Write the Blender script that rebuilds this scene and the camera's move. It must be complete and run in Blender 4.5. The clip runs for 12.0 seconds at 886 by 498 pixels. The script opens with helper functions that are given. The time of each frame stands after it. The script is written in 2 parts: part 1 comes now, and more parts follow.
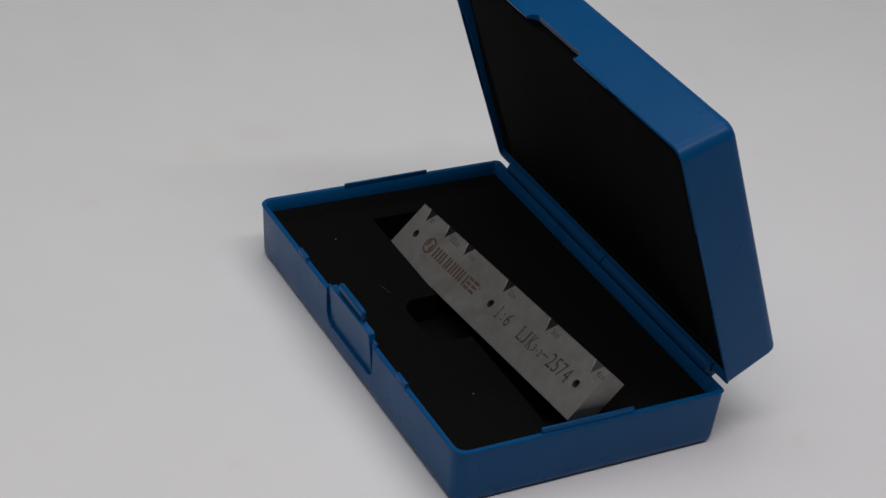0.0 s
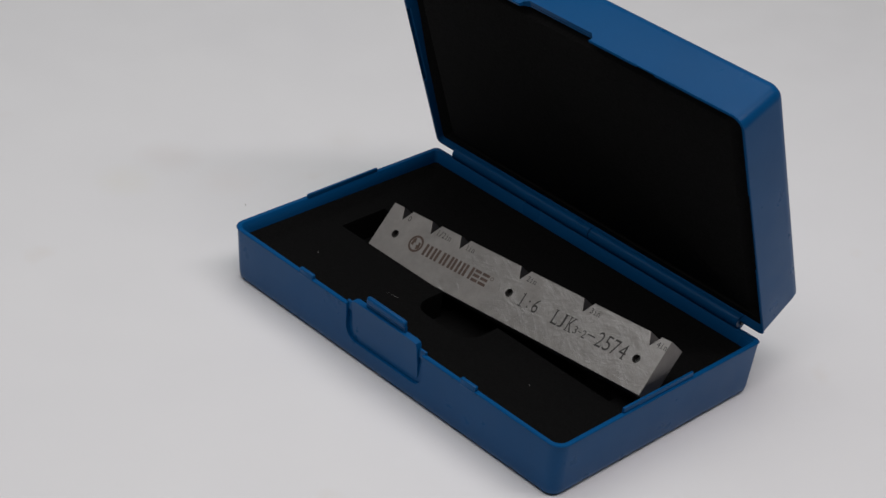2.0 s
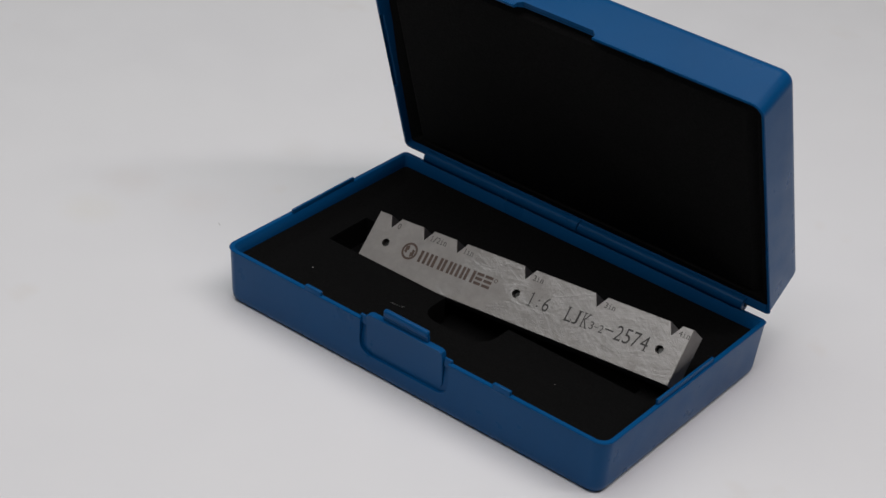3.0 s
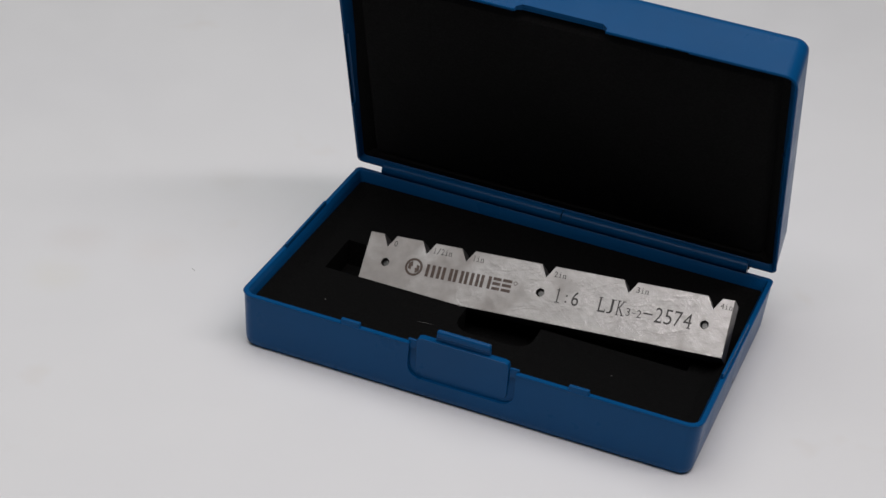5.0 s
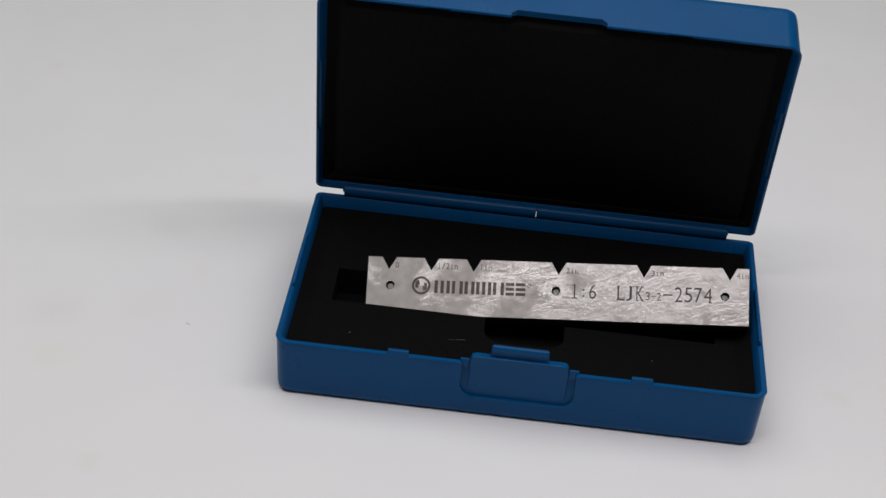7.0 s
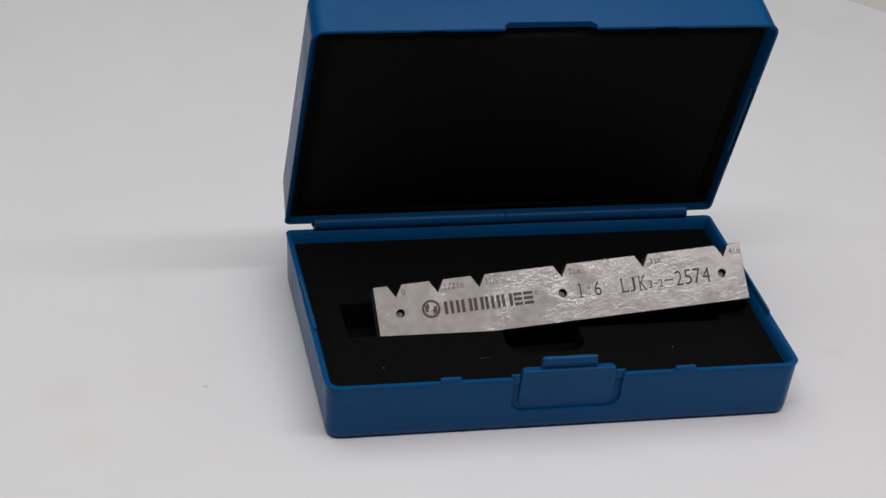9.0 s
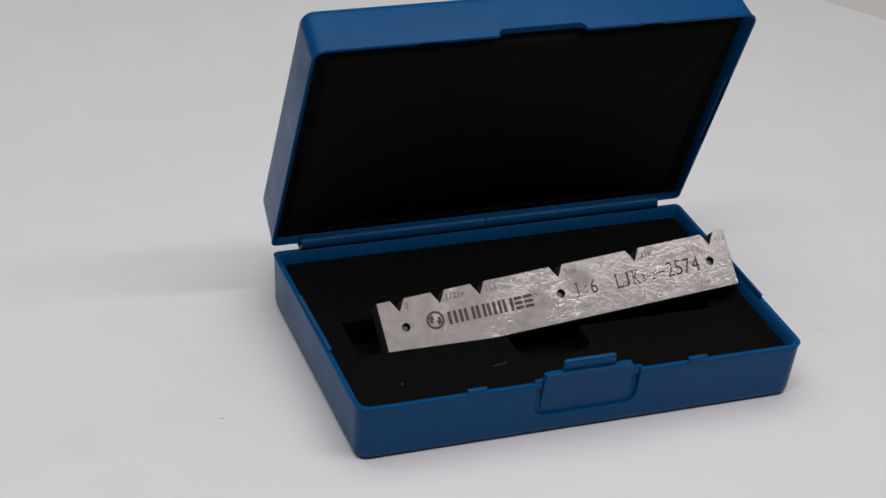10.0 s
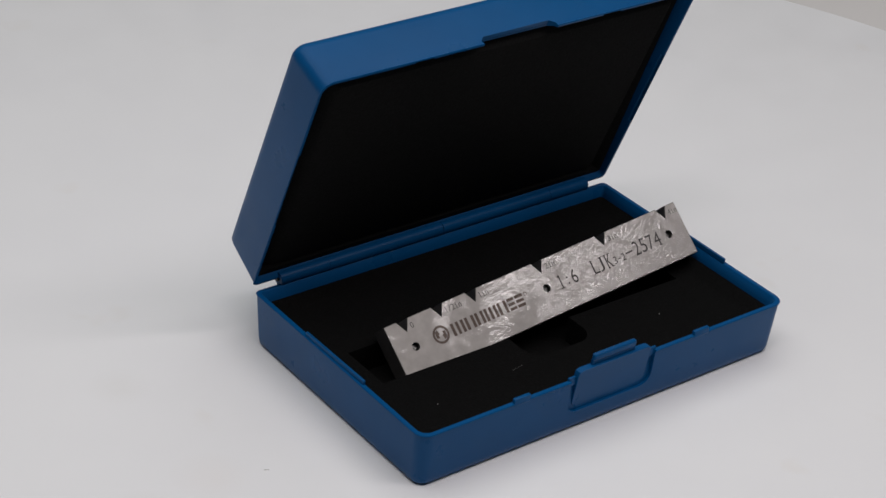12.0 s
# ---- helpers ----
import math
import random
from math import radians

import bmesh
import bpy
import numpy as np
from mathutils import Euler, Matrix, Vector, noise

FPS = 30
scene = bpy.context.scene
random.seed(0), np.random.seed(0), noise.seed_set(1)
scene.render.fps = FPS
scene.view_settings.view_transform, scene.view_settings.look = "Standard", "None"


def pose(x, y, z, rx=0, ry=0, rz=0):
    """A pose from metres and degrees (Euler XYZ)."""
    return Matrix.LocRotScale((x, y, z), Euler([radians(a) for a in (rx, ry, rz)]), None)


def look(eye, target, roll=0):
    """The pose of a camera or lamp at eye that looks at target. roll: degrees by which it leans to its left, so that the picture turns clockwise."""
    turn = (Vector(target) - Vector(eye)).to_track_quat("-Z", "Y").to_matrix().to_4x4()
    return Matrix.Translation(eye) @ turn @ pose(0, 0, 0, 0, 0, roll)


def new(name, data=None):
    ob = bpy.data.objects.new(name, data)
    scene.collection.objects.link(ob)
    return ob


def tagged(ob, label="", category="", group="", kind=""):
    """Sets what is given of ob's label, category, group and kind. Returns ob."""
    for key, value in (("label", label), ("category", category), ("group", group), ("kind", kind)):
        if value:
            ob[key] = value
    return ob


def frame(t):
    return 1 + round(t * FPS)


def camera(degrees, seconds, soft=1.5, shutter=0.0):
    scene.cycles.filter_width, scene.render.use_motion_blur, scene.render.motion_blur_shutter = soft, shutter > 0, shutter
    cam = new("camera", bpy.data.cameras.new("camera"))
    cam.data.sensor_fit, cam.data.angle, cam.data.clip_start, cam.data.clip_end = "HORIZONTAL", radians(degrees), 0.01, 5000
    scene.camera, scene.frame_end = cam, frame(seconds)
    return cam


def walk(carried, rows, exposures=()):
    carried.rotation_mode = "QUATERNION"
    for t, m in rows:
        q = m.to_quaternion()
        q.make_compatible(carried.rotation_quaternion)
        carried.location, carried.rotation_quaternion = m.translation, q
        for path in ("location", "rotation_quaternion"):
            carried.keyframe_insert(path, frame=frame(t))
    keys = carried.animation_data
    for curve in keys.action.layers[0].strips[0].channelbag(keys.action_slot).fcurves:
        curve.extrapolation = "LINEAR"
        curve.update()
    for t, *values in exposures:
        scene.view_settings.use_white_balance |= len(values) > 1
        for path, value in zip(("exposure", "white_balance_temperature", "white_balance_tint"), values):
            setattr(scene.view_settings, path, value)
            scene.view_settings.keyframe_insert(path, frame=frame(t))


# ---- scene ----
cam = camera(23.83, 12.0)
EYE = (0.01914, -0.54059, 0.35513)
# seconds, the point looked at, roll: a camera on a stand that drifts a little
AIM = [
    (0.0, (-0.01510, -0.03075, 0.04066), 5.51),
    (0.5, (-0.01463, -0.03146, 0.03947), 5.64),
    (1.0, (-0.01462, -0.03192, 0.03872), 5.32),
    (1.5, (-0.01298, -0.03266, 0.03736), 5.47),
    (2.0, (-0.01348, -0.03241, 0.03782), 5.71),
    (2.5, (-0.01237, -0.03172, 0.03881), 5.79),
    (3.0, (-0.01243, -0.03207, 0.03826), 5.75),
    (5.0, (-0.01368, -0.03174, 0.03891), 5.75),
    (5.5, (-0.01352, -0.03166, 0.03902), 5.96),
    (6.0, (-0.01341, -0.03170, 0.03896), 5.67),
    (6.5, (-0.01399, -0.03120, 0.03981), 5.62),
    (7.0, (-0.01396, -0.03091, 0.04028), 5.70),
    (9.0, (-0.01348, -0.02903, 0.04329), 5.57),
    (9.5, (-0.01254, -0.02898, 0.04327), 5.60),
    (10.0, (-0.01238, -0.02800, 0.04488), 5.61),
    (10.5, (-0.01055, -0.02632, 0.04748), 5.92),
    (11.0, (-0.01057, -0.02635, 0.04745), 5.73),
    (11.5, (-0.00895, -0.02635, 0.04728), 5.60),
    (12.0, (-0.00841, -0.02660, 0.04682), 5.64),
]
walk(cam, [(t, look(EYE, at, roll)) for t, at, roll in AIM],
     exposures=[(0.0, -0.19), (1.0, -0.17), (2.0, 0.0), (5.0, 0.05), (12.0, 0.05)])

# ---------------------------------------------------------------- light
MM = 0.001
world = bpy.data.worlds.new("world")
world.use_nodes = True
scene.world = world
world.node_tree.nodes["Background"].inputs[0].default_value = (0.5, 0.52, 0.55, 1)
world.node_tree.nodes["Background"].inputs[1].default_value = 0.03


def softbox(name, eye, target, width, height, watts, colour):
    lamp = bpy.data.lights.new(name, "AREA")
    lamp.shape, lamp.size, lamp.size_y = "RECTANGLE", width, height
    lamp.energy, lamp.color = watts, colour
    ob = new(name, lamp)
    ob.matrix_basis = look(eye, target)
    return ob


softbox("strip_light", (0.35, -0.265, 1.05), (0.25, 0.0, 0.03), 1.5, 0.08, 5.6, (1.0, 0.93, 0.945))
softbox("ceiling_light", (-0.28, 0.20, 1.40), (-0.25, 0.14, 0), 2.0, 1.5, 13.4, (0.985, 1.0, 1.0))


# ---------------------------------------------------------------- materials
def material(name):
    m = bpy.data.materials.new(name)
    m.use_nodes = True
    nt = m.node_tree
    return m, nt, nt.nodes["Principled BSDF"]


def noise_node(nt, scale, detail=4, rough=0.55, stretch=None):
    tc = nt.nodes.new("ShaderNodeTexCoord")
    n = nt.nodes.new("ShaderNodeTexNoise")
    n.inputs["Scale"].default_value = scale
    n.inputs["Detail"].default_value = detail
    n.inputs["Roughness"].default_value = rough
    if stretch:
        mp = nt.nodes.new("ShaderNodeMapping")
        mp.vector_type = "TEXTURE"
        mp.inputs["Scale"].default_value = [1 / v for v in stretch[0]]
        mp.inputs["Rotation"].default_value = stretch[1]
        nt.links.new(tc.outputs["Object"], mp.inputs["Vector"])
        nt.links.new(mp.outputs[0], n.inputs["Vector"])
    else:
        nt.links.new(tc.outputs["Object"], n.inputs["Vector"])
    return n


def ramp(nt, source, stops):
    r = nt.nodes.new("ShaderNodeValToRGB")
    el = r.color_ramp.elements
    while len(el) < len(stops):
        el.new(0.5)
    for e, (at, c) in zip(el, stops):
        e.position, e.color = at, c if len(c) == 4 else (*c, 1)
    nt.links.new(source, r.inputs[0])
    return r


def add_bump(nt, bsdf, source, strength, distance, under=None):
    b = nt.nodes.new("ShaderNodeBump")
    b.inputs["Strength"].default_value = strength
    b.inputs["Distance"].default_value = distance
    nt.links.new(source, b.inputs["Height"])
    if under:
        nt.links.new(under.outputs[0], b.inputs["Normal"])
    nt.links.new(b.outputs[0], bsdf.inputs["Normal"])
    return b


def grey(v):
    return (v, v, v, 1)


def plastic_material(name, low, high, rough):
    m, nt, b = material(name)
    big = noise_node(nt, 35, 3)
    c = ramp(nt, big.outputs[0], [(0.3, low), (0.7, high)])
    nt.links.new(c.outputs[0], b.inputs["Base Color"])
    fine = noise_node(nt, 2600, 2)
    r = ramp(nt, noise_node(nt, 90, 4).outputs[0], [(0.3, grey(rough - 0.05)), (0.7, grey(rough + 0.07))])
    nt.links.new(r.outputs[0], b.inputs["Roughness"])
    add_bump(nt, b, fine.outputs[0], 0.2, 0.0002)
    b.inputs["Specular IOR Level"].default_value = 0.14
    return m


BLUE = plastic_material("blue_plastic", (0.0014, 0.065, 0.194), (0.0017, 0.073, 0.215), 0.31)


def foam_material(name, low, high):
    m, nt, b = material(name)
    n = noise_node(nt, 1500, 3)
    c = ramp(nt, n.outputs[0], [(0.35, grey(low)), (0.75, grey(high))])
    nt.links.new(c.outputs[0], b.inputs["Base Color"])
    b.inputs["Roughness"].default_value = 0.95
    b.inputs["Specular IOR Level"].default_value = 0.05
    add_bump(nt, b, n.outputs[0], 0.6, 0.0004)
    return m


FOAM = foam_material("black_foam", 0.0038, 0.0066)
LID_FOAM = foam_material("black_foam_sheet", 0.0075, 0.012)


def oil_film(nt, b, base=None, ior=1.95):
    """A film of dried oil, wrinkled, as a coat on the surface below it. Returns where it lies, and its ridges."""
    # none at the end of the zero mark, in patches with clear edges along the rest
    tc = nt.nodes.new("ShaderNodeTexCoord")
    axes = nt.nodes.new("ShaderNodeSeparateXYZ")
    nt.links.new(tc.outputs["Object"], axes.inputs[0])
    along = nt.nodes.new("ShaderNodeMapRange")
    for socket, v in (("From Min", 0.008), ("From Max", 0.075), ("To Min", -0.13), ("To Max", 0.18)):
        along.inputs[socket].default_value = v
    nt.links.new(axes.outputs[0], along.inputs["Value"])
    spread = nt.nodes.new("ShaderNodeMath")
    nt.links.new(noise_node(nt, 75, 5, 0.62).outputs[0], spread.inputs[0])
    nt.links.new(along.outputs[0], spread.inputs[1])
    oiled = ramp(nt, spread.outputs[0], [(0.42, grey(0)), (0.60, grey(1))])
    under, film, ridges = base, None, None
    for scale, width, height, turn in ((120, 0.09, 0.000034, 14), (250, 0.10, 0.000024, -34), (520, 0.13, 0.000015, 24)):
        n = noise_node(nt, scale, 3, 0.6, ((0.45, 1.7, 1.0), (0, 0, radians(turn))))
        n.inputs["Distortion"].default_value = 0.9
        ridge = ramp(nt, n.outputs[0], [(0.5 - width, grey(0)), (0.5, grey(1)), (0.5 + width, grey(0))])
        mul = nt.nodes.new("ShaderNodeMath")
        mul.operation = "MULTIPLY"
        nt.links.new(ridge.outputs[0], mul.inputs[0])
        nt.links.new(oiled.outputs[0], mul.inputs[1])
        under = add_bump(nt, b, mul.outputs[0], 0.08, height, under)
        if ridges:
            most = nt.nodes.new("ShaderNodeMath")
            most.operation = "MAXIMUM"
            nt.links.new(ridges.outputs[0], most.inputs[0])
            nt.links.new(mul.outputs[0], most.inputs[1])
            ridges = most
        else:
            ridges = mul
        wrinkle = nt.nodes.new("ShaderNodeBump")
        wrinkle.inputs["Strength"].default_value = 1.0
        wrinkle.inputs["Distance"].default_value = height
        nt.links.new(mul.outputs[0], wrinkle.inputs["Height"])
        if film:
            nt.links.new(film.outputs[0], wrinkle.inputs["Normal"])
        film = wrinkle
    nt.links.new(oiled.outputs[0], b.inputs["Coat Weight"])
    b.inputs["Coat Roughness"].default_value = 0.04
    b.inputs["Coat IOR"].default_value = ior
    nt.links.new(film.outputs[0], b.inputs["Coat Normal"])
    return oiled, ridges


def steel_material(name, face, tone):
    """Ground steel; the face is covered with fine scratches and smears of oil."""
    m, nt, b = material(name)
    b.inputs["Metallic"].default_value = 1.0
    smear = noise_node(nt, 120, 5, 0.6)
    c = ramp(nt, smear.outputs[0], [(0.3, (tone * 0.92, tone * 0.87, tone * 0.83)), (0.7, (tone * 1.06, tone * 1.005, tone * 0.96))])
    nt.links.new(c.outputs[0], b.inputs["Base Color"])
    r = ramp(nt, noise_node(nt, 420, 5).outputs[0], [(0.35, grey(0.53)), (0.65, grey(0.63))])
    nt.links.new(r.outputs[0], b.inputs["Roughness"])
    if face:
        # fine grain under the film of oil
        grain = noise_node(nt, 2600, 3)
        base = add_bump(nt, b, grain.outputs[0], 0.18, 0.0001)
        oiled, ridges = oil_film(nt, b, base)
        # the wrinkles are polished, the metal between them is matte
        polish = nt.nodes.new("ShaderNodeMath")
        polish.operation = "MULTIPLY_ADD"
        polish.inputs[1].default_value, polish.inputs[2].default_value = -0.10, 1.0
        nt.links.new(ridges.outputs[0], polish.inputs[0])
        gloss = nt.nodes.new("ShaderNodeMath")
        gloss.operation = "MULTIPLY"
        nt.links.new(r.outputs[0], gloss.inputs[0])
        nt.links.new(polish.outputs[0], gloss.inputs[1])
        nt.links.new(gloss.outputs[0], b.inputs["Roughness"])
        dull = ramp(nt, noise_node(nt, 260, 4, 0.6).outputs[0], [(0.40, grey(1.0)), (0.62, grey(0.92))])
        stain = nt.nodes.new("ShaderNodeMix")
        stain.data_type, stain.blend_type = "RGBA", "MULTIPLY"
        nt.links.new(oiled.outputs[0], stain.inputs["Factor"])
        nt.links.new(c.outputs[0], stain.inputs["A"])
        nt.links.new(dull.outputs[0], stain.inputs["B"])
        nt.links.new(stain.outputs["Result"], b.inputs["Base Color"])
    else:
        lines = noise_node(nt, 600, 3, 0.6, ((0.15, 1.0, 1.0), (0, 0, 0)))
        add_bump(nt, b, lines.outputs[0], 0.2, 0.0002)
    return m


STEEL_FACE = steel_material("steel_face", True, 0.355)
# same steel at sides and notches, with their shade put into a darker tone
STEEL = steel_material("steel_side", False, 0.22)


def plain_material(name, low, high, rough, scale=40, bump=0.1, metal=0.0):
    m, nt, b = material(name)
    n = noise_node(nt, scale, 5)
    c = ramp(nt, n.outputs[0], [(0.3, low), (0.7, high)])
    nt.links.new(c.outputs[0], b.inputs["Base Color"])
    b.inputs["Roughness"].default_value = rough
    b.inputs["Metallic"].default_value = metal
    add_bump(nt, b, noise_node(nt, scale * 25, 2).outputs[0], bump, 0.0002)
    return m


ETCH = plain_material("etched_black", (0.014, 0.013, 0.012), (0.036, 0.032, 0.030), 0.6, 900)
ETCH_BROWN = plain_material("etched_brown", (0.055, 0.033, 0.024), (0.10, 0.064, 0.048), 0.55, 900)
for etched in (ETCH, ETCH_BROWN):
    oil_film(etched.node_tree, etched.node_tree.nodes["Principled BSDF"], ior=1.25)
PIN = plain_material("pin_steel", (0.07, 0.07, 0.068), (0.14, 0.14, 0.135), 0.3, 700, 0.1, 1.0)
DARK_METAL = plain_material("dark_pin", (0.03, 0.03, 0.03), (0.06, 0.06, 0.06), 0.4, 500, 0.1, 0.8)
LINT = plain_material("lint", (0.42, 0.41, 0.40), (0.56, 0.55, 0.54), 0.9, 900)
TABLE = plain_material("table_laminate", (0.60, 0.58, 0.565), (0.64, 0.62, 0.605), 0.6, 6)
WALL = plain_material("wall_paint", (0.36, 0.36, 0.36), (0.40, 0.40, 0.40), 0.8, 3)
FLOOR = plain_material("floor_vinyl", (0.22, 0.21, 0.20), (0.27, 0.26, 0.25), 0.5, 5)


def turntable_material():
    m, nt, b = material("white_turntable")
    n = noise_node(nt, 14, 5)
    c = ramp(nt, n.outputs[0], [(0.3, (0.765, 0.765, 0.775)), (0.7, (0.785, 0.785, 0.79))])
    stain = noise_node(nt, 26, 3, 0.5)
    s = ramp(nt, stain.outputs[0], [(0.66, grey(0)), (0.80, grey(1))])
    mix = nt.nodes.new("ShaderNodeMix")
    mix.data_type = "RGBA"
    nt.links.new(s.outputs[0], mix.inputs["Factor"])
    nt.links.new(c.outputs[0], mix.inputs["A"])
    mix.inputs["B"].default_value = (0.74, 0.715, 0.69, 1)
    last = mix
    tc = nt.nodes.new("ShaderNodeTexCoord")
    rag = noise_node(nt, 70, 4)
    for x, y, size, colour in ((-0.128, -0.026, 0.013, (0.70, 0.66, 0.64)), (-0.124, -0.047, 0.012, (0.74, 0.72, 0.64)),
                               (-0.104, -0.019, 0.012, (0.74, 0.70, 0.68)), (-0.104, 0.031, 0.010, (0.70, 0.69, 0.67))):
        d = nt.nodes.new("ShaderNodeVectorMath")
        d.operation = "DISTANCE"
        d.inputs[1].default_value = (x, y, 0)
        nt.links.new(tc.outputs["Object"], d.inputs[0])
        near = nt.nodes.new("ShaderNodeMapRange")
        near.inputs["From Min"].default_value, near.inputs["From Max"].default_value = size, size * 0.2
        near.inputs["To Min"].default_value, near.inputs["To Max"].default_value = 0.0, 0.55
        nt.links.new(d.outputs["Value"], near.inputs["Value"])
        mul = nt.nodes.new("ShaderNodeMath")
        mul.operation = "MULTIPLY"
        nt.links.new(near.outputs[0], mul.inputs[0])
        nt.links.new(rag.outputs[0], mul.inputs[1])
        spot = nt.nodes.new("ShaderNodeMix")
        spot.data_type = "RGBA"
        nt.links.new(mul.outputs[0], spot.inputs["Factor"])
        nt.links.new(last.outputs["Result"], spot.inputs["A"])
        spot.inputs["B"].default_value = (*colour, 1)
        last = spot
    nt.links.new(last.outputs["Result"], b.inputs["Base Color"])
    r = ramp(nt, noise_node(nt, 60, 4).outputs[0], [(0.3, grey(0.40)), (0.7, grey(0.52))])
    nt.links.new(r.outputs[0], b.inputs["Roughness"])
    b.inputs["Specular IOR Level"].default_value = 0.3
    return m


WHITE = turntable_material()


# ---------------------------------------------------------------- mesh helpers
def mesh_of(name, bm, mat, smooth=False):
    bmesh.ops.recalc_face_normals(bm, faces=bm.faces)
    me = bpy.data.meshes.new(name)
    bm.to_mesh(me)
    bm.free()
    for m in (mat if isinstance(mat, (list, tuple)) else [mat]):
        me.materials.append(m)
    if smooth:
        me.shade_smooth()
        me.set_sharp_from_angle(angle=radians(smooth))
    return me


def part(name, bm, mat, parent, label="", smooth=False, at=None):
    ob = new(name, mesh_of(name, bm, mat, smooth))
    ob.parent = parent
    if at is not None:
        ob.matrix_basis = at
    return tagged(ob, label)


def block(bm, x0, x1, y0, y1, z0, z1, bevel=0.0, segs=2):
    r = bmesh.ops.create_cube(bm, size=1)
    bmesh.ops.transform(bm, matrix=Matrix.Translation(((x0 + x1) / 2 * MM, (y0 + y1) / 2 * MM, (z0 + z1) / 2 * MM))
                        @ Matrix.Diagonal(((x1 - x0) * MM, (y1 - y0) * MM, (z1 - z0) * MM, 1)), verts=r["verts"])
    if bevel:
        edges = list({e for v in r["verts"] for e in v.link_edges})
        bmesh.ops.bevel(bm, geom=edges, offset=bevel * MM, segments=segs, profile=0.5, affect="EDGES")


def rounded_loop(hx, hy, corner, z, square=0, n=7):
    """A rounded rectangle round the origin, in millimetres; the corners on the side named by square (1: +y, -1: -y) are tighter."""
    out = []
    for sx, sy, a0 in ((1, 1, 0), (-1, 1, 90), (-1, -1, 180), (1, -1, 270)):
        r = corner * (0.36 if sy == square else 0.85)
        cx, cy = sx * (hx - r), sy * (hy - r)
        for k in range(n):
            a = radians(a0 + 90 * k / (n - 1))
            out.append(((cx + r * math.cos(a)) * MM, (cy + r * math.sin(a)) * MM, z * MM))
    return out


def loft(bm, loops, close=False):
    rings = [[bm.verts.new(p) for p in loop] for loop in loops]
    pairs = list(zip(rings, rings[1:])) + ([(rings[-1], rings[0])] if close else [])
    for a, b in pairs:
        for i in range(len(a)):
            j = (i + 1) % len(a)
            bm.faces.new((a[i], a[j], b[j], b[i]))
    if not close:
        bm.faces.new(rings[0])
        bm.faces.new(rings[-1])


def prism(bm, outline, z0, z1):
    """An upright prism over an outline of (x, y), in millimetres."""
    loft(bm, [[(x * MM, y * MM, z * MM) for x, y in outline] for z in (z0, z1)])


def cylinder(bm, r, length, m, n=20, bevel=0.0):
    h = length / 2
    rings = [(r - bevel, -h), (r, -h + bevel), (r, h - bevel), (r - bevel, h)] if bevel else [(r, -h), (r, h)]
    loft(bm, [[m @ Vector((q * MM * math.cos(k * math.tau / n), q * MM * math.sin(k * math.tau / n), z * MM))
               for k in range(n)] for q, z in rings])


def carve(ob, bm):
    """Takes the shape in bm out of the mesh of ob."""
    cutter = new("cutter", mesh_of("cutter", bm, ob.data.materials[0]))
    cutter.parent = ob.parent
    cutter.matrix_basis = ob.matrix_basis
    mod = ob.modifiers.new("cut", "BOOLEAN")
    mod.object, mod.operation, mod.solver = cutter, "DIFFERENCE", "EXACT"
    bpy.context.view_layer.update()
    me = bpy.data.meshes.new_from_object(ob.evaluated_get(bpy.context.evaluated_depsgraph_get()))
    ob.modifiers.clear()
    ob.data = me
    bpy.data.objects.remove(cutter)
    me.shade_smooth()
    me.set_sharp_from_angle(angle=radians(32))


# ---------------------------------------------------------------- room
def room():
    def slab(name, x0, x1, y0, y1, z0, z1, mat, label, category):
        bm = bmesh.new()
        block(bm, x0 * 1000, x1 * 1000, y0 * 1000, y1 * 1000, z0 * 1000, z1 * 1000)
        return tagged(new(name, mesh_of(name, bm, mat)), label, category, kind="structure")

    slab("floor", -2.2, 2.2, -2.2, 2.2, -0.85, -0.80, FLOOR, "grey vinyl floor of a plain room", "floor")
    slab("ceiling", -2.2, 2.2, -2.2, 2.2, 1.75, 1.80, WALL, "plain grey painted ceiling", "ceiling")
    slab("wall_north", -2.2, 2.2, 2.1, 2.2, -0.80, 1.75, WALL, "plain grey painted wall", "wall")
    slab("wall_south", -2.2, 2.2, -2.2, -2.1, -0.80, 1.75, WALL, "plain grey painted wall", "wall")
    slab("wall_east", 2.1, 2.2, -2.1, 2.1, -0.80, 1.75, WALL, "plain grey painted wall", "wall")
    slab("wall_west", -2.2, -2.1, -2.1, 2.1, -0.80, 1.75, WALL, "plain grey painted wall", "wall")
    slab("worktop", -1.0, 1.0, -0.75, 0.95, -0.80, -0.045, TABLE, "light grey laminate worktop under the turntable", "worktop")


room()


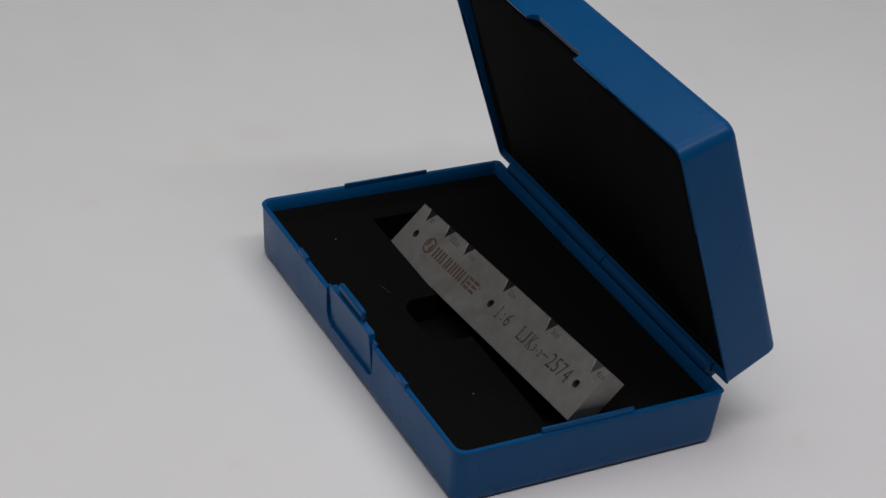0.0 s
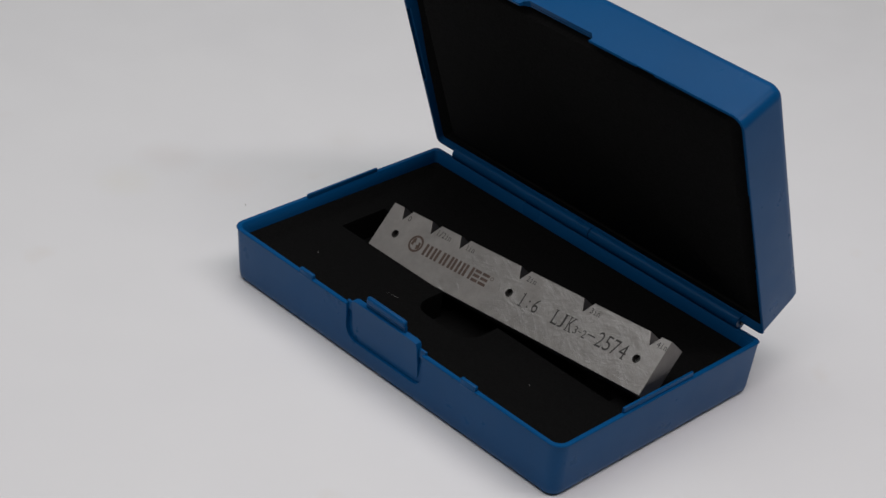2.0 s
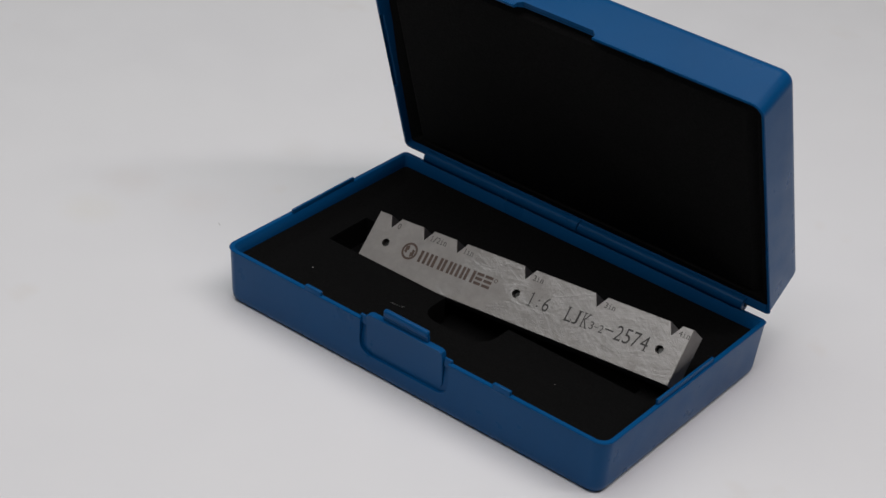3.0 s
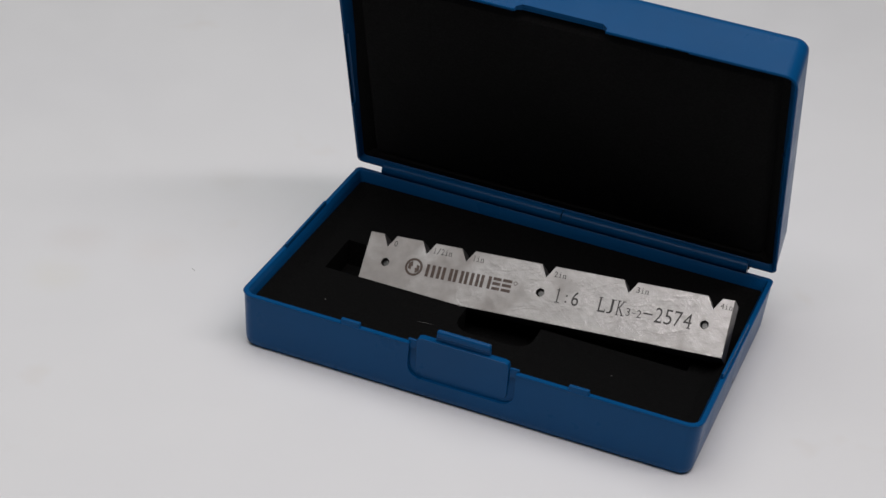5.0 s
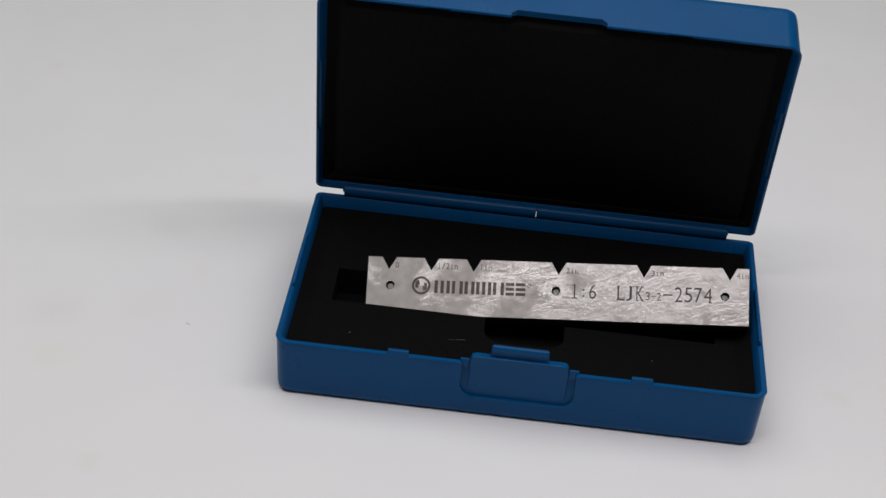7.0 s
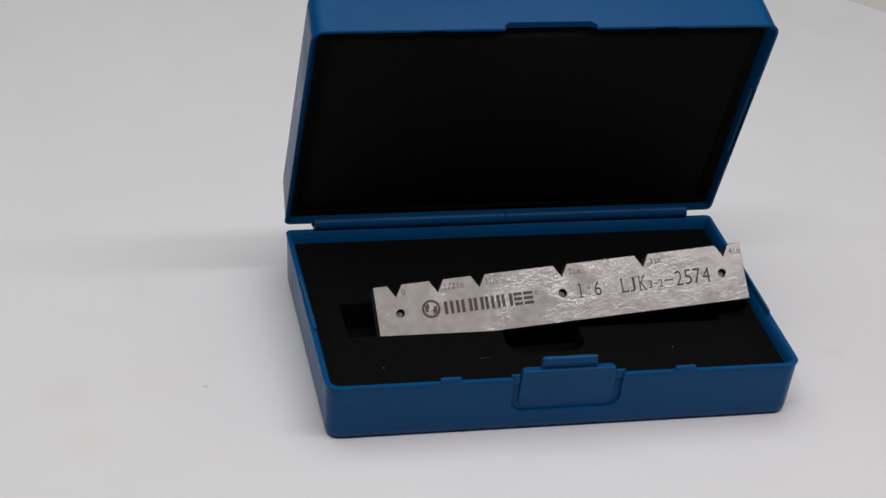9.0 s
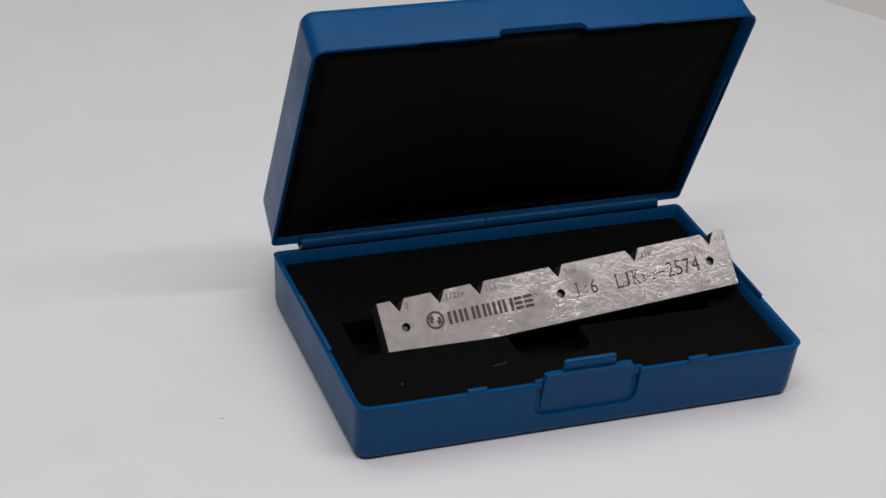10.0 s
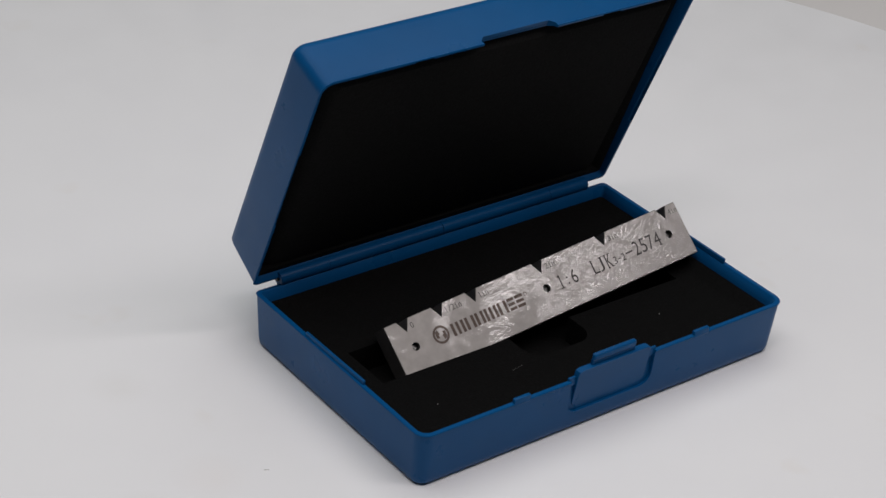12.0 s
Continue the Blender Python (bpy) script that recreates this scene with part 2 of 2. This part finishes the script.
# ---------------------------------------------------------------- turntable
def turntable():
    bm = bmesh.new()
    n = 160
    rings = [(300, -45), (300, -14), (309, -12), (311, -9), (311, -1.2), (310.6, -0.4), (309.8, 0)]
    loft(bm, [[(r * MM * math.cos(k * math.tau / n), r * MM * math.sin(k * math.tau / n), z * MM) for k in range(n)] for r, z in rings])
    me = mesh_of("turntable", bm, WHITE, 40)
    table = tagged(new("turntable", me), "round white satin turntable carrying the open case", "turntable")

    def fibre(points, r):
        bm = bmesh.new()
        pts = [Vector((x, y, r)) * MM for x, y in points]
        rings = []
        for i, p in enumerate(pts):
            d = (pts[min(i + 1, len(pts) - 1)] - pts[max(i - 1, 0)]).normalized()
            side = Vector((-d.y, d.x, 0))
            rings.append([p + (side * math.cos(a) + Vector((0, 0, 1)) * math.sin(a)) * r * MM for a in (0, 1.57, 3.14, 4.71)])
        loft(bm, rings)
        part("lint_fibre", bm, LINT, table, "tiny grey lint fibre", 60)

    fibre([(-89.6, -23.9), (-89.1, -24.2), (-88.7, -24.3), (-88.3, -24.7)], 0.1)
    return table


TURNTABLE = turntable()

# ---------------------------------------------------------------- case
HX, HY, RIM = 70.1, 42.7, 18.4      # outer half sizes and height of the tray
CASE_AT = Vector((10.68, -11.75, 0)) * MM   # the case stands off the axis of the turntable


def narrowed(bm, left, right):
    """Draws the ends of a shell in, by millimetres at y = -HY and y = +HY on either side."""
    for v in bm.verts:
        k = v.co.y / (2 * HY * MM) + 0.5
        near, far = right if v.co.x > 0 else left
        v.co.x *= 1 - (near + (far - near) * k) / HX


def shell(depth, square, wall=1.6):
    """A moulded tray, open at the top, with drafted walls and rounded edges."""
    bm = bmesh.new()
    loft(bm, [rounded_loop(HX - 3.0, HY - 3.0, 3.4, 0, square), rounded_loop(HX - 2.0, HY - 2.0, 4.0, 0.4, square), rounded_loop(HX - 1.4, HY - 1.4, 4.4, 1.2, square),
              rounded_loop(HX - 1.1, HY - 1.1, 4.7, 2.8, square), rounded_loop(HX - 0.25, HY - 0.25, 5, depth - 0.5, square), rounded_loop(HX, HY, 5, depth - 0.25, square),
              rounded_loop(HX - 0.2, HY - 0.2, 4.8, depth, square), rounded_loop(HX - wall + 0.2, HY - wall + 0.2, 3.8, depth, square), rounded_loop(HX - wall, HY - wall, 3.6, depth - 0.2, square),
              rounded_loop(HX - 2.6, HY - 2.6, 3.0, depth - 3.0, square),
              rounded_loop(HX - 3.1, HY - 3.1, 2.8, 2.2, square)])
    return bm


def case():
    box = tagged(new("gauge_case"), "open blue plastic case lined with black foam, on white turntable", "case")

    # tray
    bm = shell(RIM, 1)
    narrowed(bm, (0.05, 0.9), (0.1, 0.6))
    tray = part("tray", bm, BLUE, box, "blue plastic lower half", 32)
    bm = bmesh.new()
    turn = [k * math.pi / 10 for k in range(6)]
    outline = [(-16.5, 22)] + [(-12.5 - 4 * math.cos(a), 10.6 - 4 * math.sin(a)) for a in turn] \
        + [(12.0 + 4 * math.sin(a), 10.6 - 4 * math.cos(a)) for a in turn] + [(16.0, 22)]
    loft(bm, [[(x * MM, y * MM, z * MM) for x, z in outline] for y in (-44.5, -HY + 1.75)])
    carve(tray, bm)

    # latch: a springy plate that leans out towards its top
    bm = bmesh.new()
    plate = [(-14.2, 9.3), (-12.8, 7.6), (12.6, 7.6), (13.6, 9.3), (13.6, 19.8), (13.2, 20.8), (12.1, 21.2), (-12.7, 21.2), (-13.8, 20.8), (-14.2, 19.8)]

    def out(z):
        return -HY - 0.15 + 1.85 * (21.2 - z) / 13.6

    loft(bm, [[(x * MM, (-HY + 2.0) * MM, z * MM) for x, z in plate], [(x * MM, (out(z) + 0.15) * MM, z * MM) for x, z in plate],
              [((x * 0.992) * MM, out(z) * MM, (14.7 + (z - 14.7) * 0.985) * MM) for x, z in plate]])
    latch = part("latch", bm, BLUE, box, "blue snap latch plate", 25)
    bm = bmesh.new()
    block(bm, -8.6, 7.7, -HY + 0.2, -HY + 1.9, 22.6, 25.0, 0.8, 4)
    block(bm, -8.6, 7.7, -HY + 0.8, -HY + 1.7, 20.6, 23.0)
    part("latch_lip", bm, BLUE, latch, "", 40)

    # the wall behind the latch ends in a small ear on either side
    for x0, x1 in ((-17.0, -14.4), (13.8, 16.6)):
        bm = bmesh.new()
        block(bm, x0, x1, -HY + 0.95, -HY + 1.65, RIM - 2.0, RIM + 0.9, 0.15)
        part("latch_ear", bm, BLUE, box, "", 40)

    # tongues standing on the rim
    for x0, x1 in ((-37.6, -31.7), (31.4, 37.4)):
        bm = bmesh.new()
        block(bm, x0, x1, -HY + 0.1, -HY + 1.3, RIM - 1.0, RIM + 1.4, 0.25)
        part("locating_tab", bm, BLUE, box, "", 40)
    for s, y0, y1, top, inset in ((-1, -13.5, 15.5, 1.25, 0.48), (1, -16.5, 12.5, 1.7, 0.33)):
        bm = bmesh.new()
        x = s * (HX - 1.1 - inset)
        block(bm, x - 0.42, x + 0.42, y0, y1, RIM - 1.0, RIM + top, 0.25)
        part("rim_tongue", bm, BLUE, box, "", 40)

    # foam with its cut-out
    bm = bmesh.new()
    # outer edge raised to stand in for shade low on the tray walls
    loft(bm, [rounded_loop(HX - 2.75, HY - 2.75, 2.9, 2.3, 1), rounded_loop(HX - 2.2, HY - 2.2, 3.1, 14.9, 1),
              rounded_loop(HX - 3.9, HY - 3.4, 3.0, 14.5, 1), rounded_loop(HX - 5.8, HY - 5.0, 2.8, 12.7, 1), rounded_loop(HX - 8.5, HY - 7.5, 2.8, 11.8, 1)])
    foam = part("foam_insert", bm, FOAM, box, "black foam insert with a gauge-shaped slot", 30)
    bm = bmesh.new()
    prism(bm, [(-57.5, -8.2), (57.0, -8.2), (57.0, 9.6), (-57.5, 9.6)], 3.0, 14)
    carve(foam, bm)
    bm = bmesh.new()
    finger = [(-11.4, -7.0)] + [(-11.4 + 5.5 - 5.5 * math.cos(a), -15.0 - 5.5 * math.sin(a)) for a in (0, 0.4, 0.8, 1.2, 1.57)] \
        + [(12.2 - 5.5 + 5.5 * math.sin(a), -15.0 - 5.5 * math.cos(a)) for a in (0, 0.4, 0.8, 1.2, 1.57)] + [(12.2, -7.0)]
    prism(bm, finger, 3.01, 14.1)
    carve(foam, bm)

    # a pale scuff and specks of dust lying on the foam
    for x0, y0, x1, y1, r in ((-21.4, -22.1, -16.6, -21.2, 0.018), (-50.2, -24.4, -50.0, -24.2, 0.12), (38.0, -21.0, 38.2, -20.9, 0.1)):
        bm = bmesh.new()
        d = Vector((x1 - x0, y1 - y0, 0))
        side = Vector((-d.y, d.x, 0)).normalized() * r
        p, q = Vector((x0, y0, 11.8)), Vector((x1, y1, 11.8))
        loft(bm, [[(c + s * side + Vector((0, 0, h))) * MM for s, h in ((-1, 0), (1, 0), (0, r))] for c in (p, (p + q) / 2 + side, q)])
        part("dust_fleck", bm, LINT, foam, "pale dust fleck")

    # hinge
    for x0, x1, r in ((-60.3, -43.0, 2.15), (-43.0, 0.5, 2.22), (0.72, 44.7, 2.15), (44.7, 60.8, 2.22)):
        bm = bmesh.new()
        cylinder(bm, r, x1 - x0, Matrix.Translation(((x0 + x1) / 2 * MM, 43.0 * MM, 20.0 * MM)) @ pose(0, 0, 0, 0, 90, 0), 28, 0.06)
        part("hinge_knuckle", bm, BLUE, box, "", 40)
    # the web and the pin come in two lengths, with a slit of light between them
    for x0, x1 in ((-60.3, 0.5), (0.72, 60.8)):
        bm = bmesh.new()
        block(bm, x0, x1, 41.9, 43.7, 15.5, 19.6, 0.3)
        part("hinge_web", bm, BLUE, box, "", 40)
    for x0, x1 in ((-60.9, 0.4), (0.82, 61.3)):
        bm = bmesh.new()
        cylinder(bm, 0.9, x1 - x0, Matrix.Translation(((x0 + x1) / 2 * MM, 43.3 * MM, 20.0 * MM)) @ pose(0, 0, 0, 0, 90, 0), 16, 0.2)
        part("hinge_pin", bm, DARK_METAL, box, "dark metal hinge pin", 40)

    # lid, opened to about 70 degrees
    depth = 17.6
    d = Vector((0, math.cos(radians(110.06)), math.sin(radians(110.06))))
    e = Vector((0, math.sin(radians(110.06)), -math.cos(radians(110.06))))
    mid = Vector((0, 42.4, 21.4)) + 41.25 * d + depth * e
    bm = shell(depth, -1, 1.0)
    narrowed(bm, (0.5, 0.5), (0.55, 0.65))
    for v in bm.verts:                      # the wall at the hinge leans in towards the back of the lid
        if v.co.y < 0:
            v.co.y += 0.9 * MM * (1 - v.co.z / (depth * MM)) * min(1, -v.co.y / (HY * MM))
    lid = part("lid", bm, BLUE, box, "blue plastic hinged lid", 32, pose(0, mid.y * MM, mid.z * MM, 110.06))
    bm = bmesh.new()
    notch = [(-13.9, depth + 1), (-13.9, depth - 1.6), (-12.4, depth - 3.0), (11.9, depth - 3.0), (13.5, depth - 1.6), (13.5, depth + 1)]
    loft(bm, [[(x * MM, y * MM, z * MM) for x, z in notch] for y in (HY - 6, HY + 2)])
    carve(lid, bm)
    # shallow seats for the tabs of the tray
    for x0, x1, y0, y1 in ((-38.2, -31.2, HY - 3, HY - 0.35), (31.0, 38.0, HY - 3, HY - 0.35),
                           (HX - 3.6, HX - 0.95, -15.5, 14.5), (-HX + 0.85, -HX + 3.5, -15.5, 14.5)):
        bm = bmesh.new()
        block(bm, x0, x1, y0, y1, depth - 1.0, depth + 1)
        carve(lid, bm)
    bm = bmesh.new()
    loft(bm, [rounded_loop(HX - 2.6, HY - 2.6, 2.9, 2.3, -1), rounded_loop(HX - 1.95, HY - 1.8, 3.2, depth - 2.9, -1), rounded_loop(HX - 3.2, HY - 2.6, 2.9, depth - 3.8, -1),
              rounded_loop(HX - 5.8, HY - 4.0, 2.8, depth - 4.4, -1), rounded_loop(HX - 6.9, HY - 5.0, 2.8, depth - 2.6, -1), rounded_loop(HX - 7.8, HY - 5.8, 2.8, depth - 2.0, -1)])
    for v in bm.verts:                      # at the hinge the sheet bulges up to the edge
        if v.co.y < -(HY - 4.5) * MM and v.co.z > 5 * MM:
            v.co.z = max(v.co.z, (depth - 1.7) * MM)
    part("lid_foam", bm, LID_FOAM, lid, "black foam lid lining", 30)
    return box


CASE = case()

# ---------------------------------------------------------------- gauge
U = Vector((0.9957, 0.0045, 0.0925))
N = Vector((-0.0641, -0.6873, 0.7235))
V = N.cross(U).normalized()
N = U.cross(V)
GAUGE_IN_CASE = Matrix.Translation(Vector((-48.56, 5.24, 20.14)) * MM) @ Matrix((U, V, N)).transposed().to_4x4()
GL, GH, GT = 113.9, 17.7, 6.9


def gauge():
    bar = tagged(new("taper_gauge"), "steel taper gauge bar with notched edge, tilted in the foam slot", "gauge")
    outline = [(0, -GH), (GL, -GH), (GL, 0)]
    for p in (101.6, 76.2, 50.8, 25.4, 12.7, 0.0):
        x = 6.5 + p
        outline += [(x + 2.1, 0), (x + 0.12, -4.0), (x - 0.12, -4.0), (x - 2.1, 0)]
    outline += [(0, 0)]
    bm = bmesh.new()
    loft(bm, [[(x * MM, y * MM, z * MM) for x, y in outline] for z in (-GT, 0)])
    for f in bm.faces:
        f.material_index = 1 if f.calc_center_median().z > -0.00005 else 0
    edges = [e for e in bm.edges if all(v.co.z > -0.00005 for v in e.verts)]
    bmesh.ops.bevel(bm, geom=edges, offset=0.15 * MM, segments=1, affect="EDGES")
    body = part("bar", bm, [STEEL, STEEL_FACE], bar, "scratched bright steel bar", 25)
    for x in (7.1, 56.7, 106.7):
        bm = bmesh.new()
        cylinder(bm, 1.3, 20, Matrix.Translation((x * MM, -8.8 * MM, -3.5 * MM)), 24)
        carve(body, bm)
        bm = bmesh.new()
        cylinder(bm, 1.25, 4.0, Matrix.Translation((x * MM, -8.8 * MM, -3.4 * MM)), 24, 0.4)
        part("pin", bm, PIN, bar, "dark recessed steel pin", 40)
    return bar, body


GAUGE, GAUGE_BODY = gauge()


# where a character sits in its cell, and its serifs, in shares of the cell
GLYPHS = {
    "1": ((0.44, 0, 0.60, 1), ((0.2, 0, 0.86, 0.05), (0.24, 0.86, 0.5, 0.92))),
    "2": ((0.06, 0, 0.94, 1), ((0.87, 0.02, 0.95, 0.2),)),
    "4": ((0.02, 0, 0.98, 1), ((0.5, 0, 0.98, 0.05),)),
    "7": ((0.06, 0, 0.94, 1), ((0.04, 0.8, 0.11, 1),)),
    "L": ((0.14, 0, 0.98, 1), ((0, 0.95, 0.46, 1), (0, 0, 0.4, 0.05), (0.92, 0, 1, 0.24))),
    "J": ((0.02, 0, 0.72, 1), ((0.34, 0.95, 0.98, 1),)),
    "K": ((0.1, 0, 0.98, 1), ((0, 0.95, 0.4, 1), (0, 0, 0.4, 0.05), (0.62, 0.95, 1, 1), (0.66, 0, 1.06, 0.05))),
    "i": ((0.4, 0, 0.6, 1), ((0.1, 0, 0.9, 0.07), (0.15, 0.62, 0.5, 0.7))),
    "n": ((0.1, 0, 0.9, 0.7), ((0, 0, 0.42, 0.07), (0.6, 0, 1, 0.07))),
    ":": ((0.38, 0.1, 0.62, 0.66), ()),
    "-": ((0.05, 0.44, 0.95, 0.53), ()),
    "/": ((0.05, -0.05, 0.95, 1.05), ()),
}


def character(text):
    """Corners and faces of one character of the built-in font, in a box from 0 to 1."""
    cu = bpy.data.curves.new("character", "FONT")
    cu.body, cu.resolution_u, cu.offset = text, 3, -0.003
    ob = new("character", cu)
    bpy.context.view_layer.update()
    me = bpy.data.meshes.new_from_object(ob.evaluated_get(bpy.context.evaluated_depsgraph_get()))
    bpy.data.objects.remove(ob)
    co = np.array([v.co[:2] for v in me.vertices])
    lo, hi = co.min(0), co.max(0)
    return (co - lo) / (hi - lo), [tuple(p.vertices) for p in me.polygons]


def lettering(text, x0, y0, x1, y1, gap=0.12):
    """Etched characters in equal cells within a rectangle on the gauge's face."""
    verts, faces = [], []
    pitch = (x1 - x0) / (len(text) - gap)
    for k, c in enumerate(text):
        if c == " ":
            continue
        left, width, height = x0 + k * pitch, pitch * (1 - gap), y1 - y0
        (u0, v0, u1, v1), serifs = GLYPHS.get(c, ((0.06, 0, 0.94, 1), ()))
        co, polys = character(c)
        at = len(verts)
        verts += [((left + (u0 + (u1 - u0) * p[0]) * width) * MM, (y0 + (v0 + (v1 - v0) * p[1]) * height) * MM, 0.03 * MM) for p in co]
        faces += [tuple(at + i for i in p) for p in polys]
        for a0, b0, a1, b1 in serifs:
            at = len(verts)
            verts += [((left + a * width) * MM, (y0 + b * height) * MM, 0.034 * MM) for a, b in ((a0, b0), (a1, b0), (a1, b1), (a0, b1))]
            faces.append((at, at + 1, at + 2, at + 3))
    me = bpy.data.meshes.new("lettering")
    me.from_pydata(verts, [], faces)
    me.materials.append(ETCH)
    done = new("lettering", me)
    done.parent = GAUGE
    return done


for item in (("0", 8.3, -3.4, 9.5, -1.6), ("1/2in", 21.0, -3.3, 27.2, -1.45), ("1in", 33.7, -3.25, 37.4, -1.5), ("2in", 59.5, -3.3, 63.3, -1.6),
             ("3in", 84.8, -3.25, 88.6, -1.55), ("4in", 110.0, -3.2, 113.7, -1.5), ("1:6", 61.0, -10.9, 68.8, -6.5), ("LJK", 74.6, -11.1, 82.8, -6.6),
             ("3-2", 83.2, -10.7, 88.0, -8.3), ("-", 88.3, -11.1, 91.4, -6.6), ("2574", 91.8, -11.0, 103.0, -6.4)):
    lettering(*item)


def maker_mark():
    """The maker's mark as plain shapes: a ring with two wedges, groups of upright bars, and two stacks of bars."""
    def flat(polys, name):
        bm = bmesh.new()
        for poly in polys:
            bm.faces.new([bm.verts.new((x * MM, y * MM, 0.03 * MM)) for x, y in poly])
        part(name, bm, ETCH_BROWN, GAUGE)

    cx, cy = 16.4, -8.6

    def ring(x, y, r, w, n):
        out = []
        for k in range(n):
            a, b = k * math.tau / n, (k + 1) * math.tau / n
            out.append([(x + q * math.cos(c), y + q * math.sin(c)) for q, c in ((r, a), (r, b), (r - w, b), (r - w, a))])
        return out

    wedges = [[(cx + s * x, cy + s * y) for x, y in ((-1.75, 1.1), (-0.7, 1.8), (-0.35, 0.25), (-0.9, 0.1), (-0.75, -0.9), (-1.8, -0.7))] for s in (1, -1)]
    flat(ring(cx, cy, 2.8, 0.72, 28) + wedges, "mark_disc")
    flat(ring(48.7, -7.6, 0.62, 0.2, 14), "mark_ring")

    def rect(x0, y0, x1, y1):
        return [(x0, y0), (x1, y0), (x1, y1), (x0, y1)]

    for x0, x1, count in ((20.4, 25.0, 3), (25.6, 28.9, 2), (29.4, 32.4, 2), (32.9, 37.4, 3), (37.9, 41.2, 2)):
        step = (x1 - x0 - 1.0) / (count - 1)
        for k in range(count):
            flat([rect(x0 + k * step, -10.8, x0 + k * step + 1.0, -6.9)], "mark_bar")
    for x0, x1 in ((41.7, 44.2), (44.7, 47.6)):
        for k in range(3):
            flat([rect(x0, -10.8 + k * 1.5, x1, -9.9 + k * 1.5)], "mark_bar")


maker_mark()


# ---------------------------------------------------------------- the turntable turns, with what stands on it
TURN = [
        (0.0, -56.95), (0.5, -52.88), (1.0, -48.71), (1.5, -44.56), (2.0, -40.13), (2.5, -36.13), (3.0, -31.77), (3.5, -27.55),
        (4.0, -23.29), (4.5, -19.01), (5.0, -14.76), (5.5, -10.52), (6.0, -6.32), (6.5, -2.15), (7.0, 2.00), (7.5, 6.11),
        (8.0, 10.16), (8.5, 14.24), (9.0, 18.41), (9.5, 22.52), (10.0, 26.93), (10.5, 31.00), (11.0, 35.18), (11.5, 39.02),
        (12.0, 43.14),
]


def motions():
    stand = Matrix.Translation(CASE_AT)
    walk(TURNTABLE, [(t, pose(0, 0, 0, 0, 0, a)) for t, a in TURN])
    walk(CASE, [(t, pose(0, 0, 0, 0, 0, a) @ stand) for t, a in TURN])
    walk(GAUGE, [(t, pose(0, 0, 0, 0, 0, a) @ stand @ GAUGE_IN_CASE) for t, a in TURN])


motions()
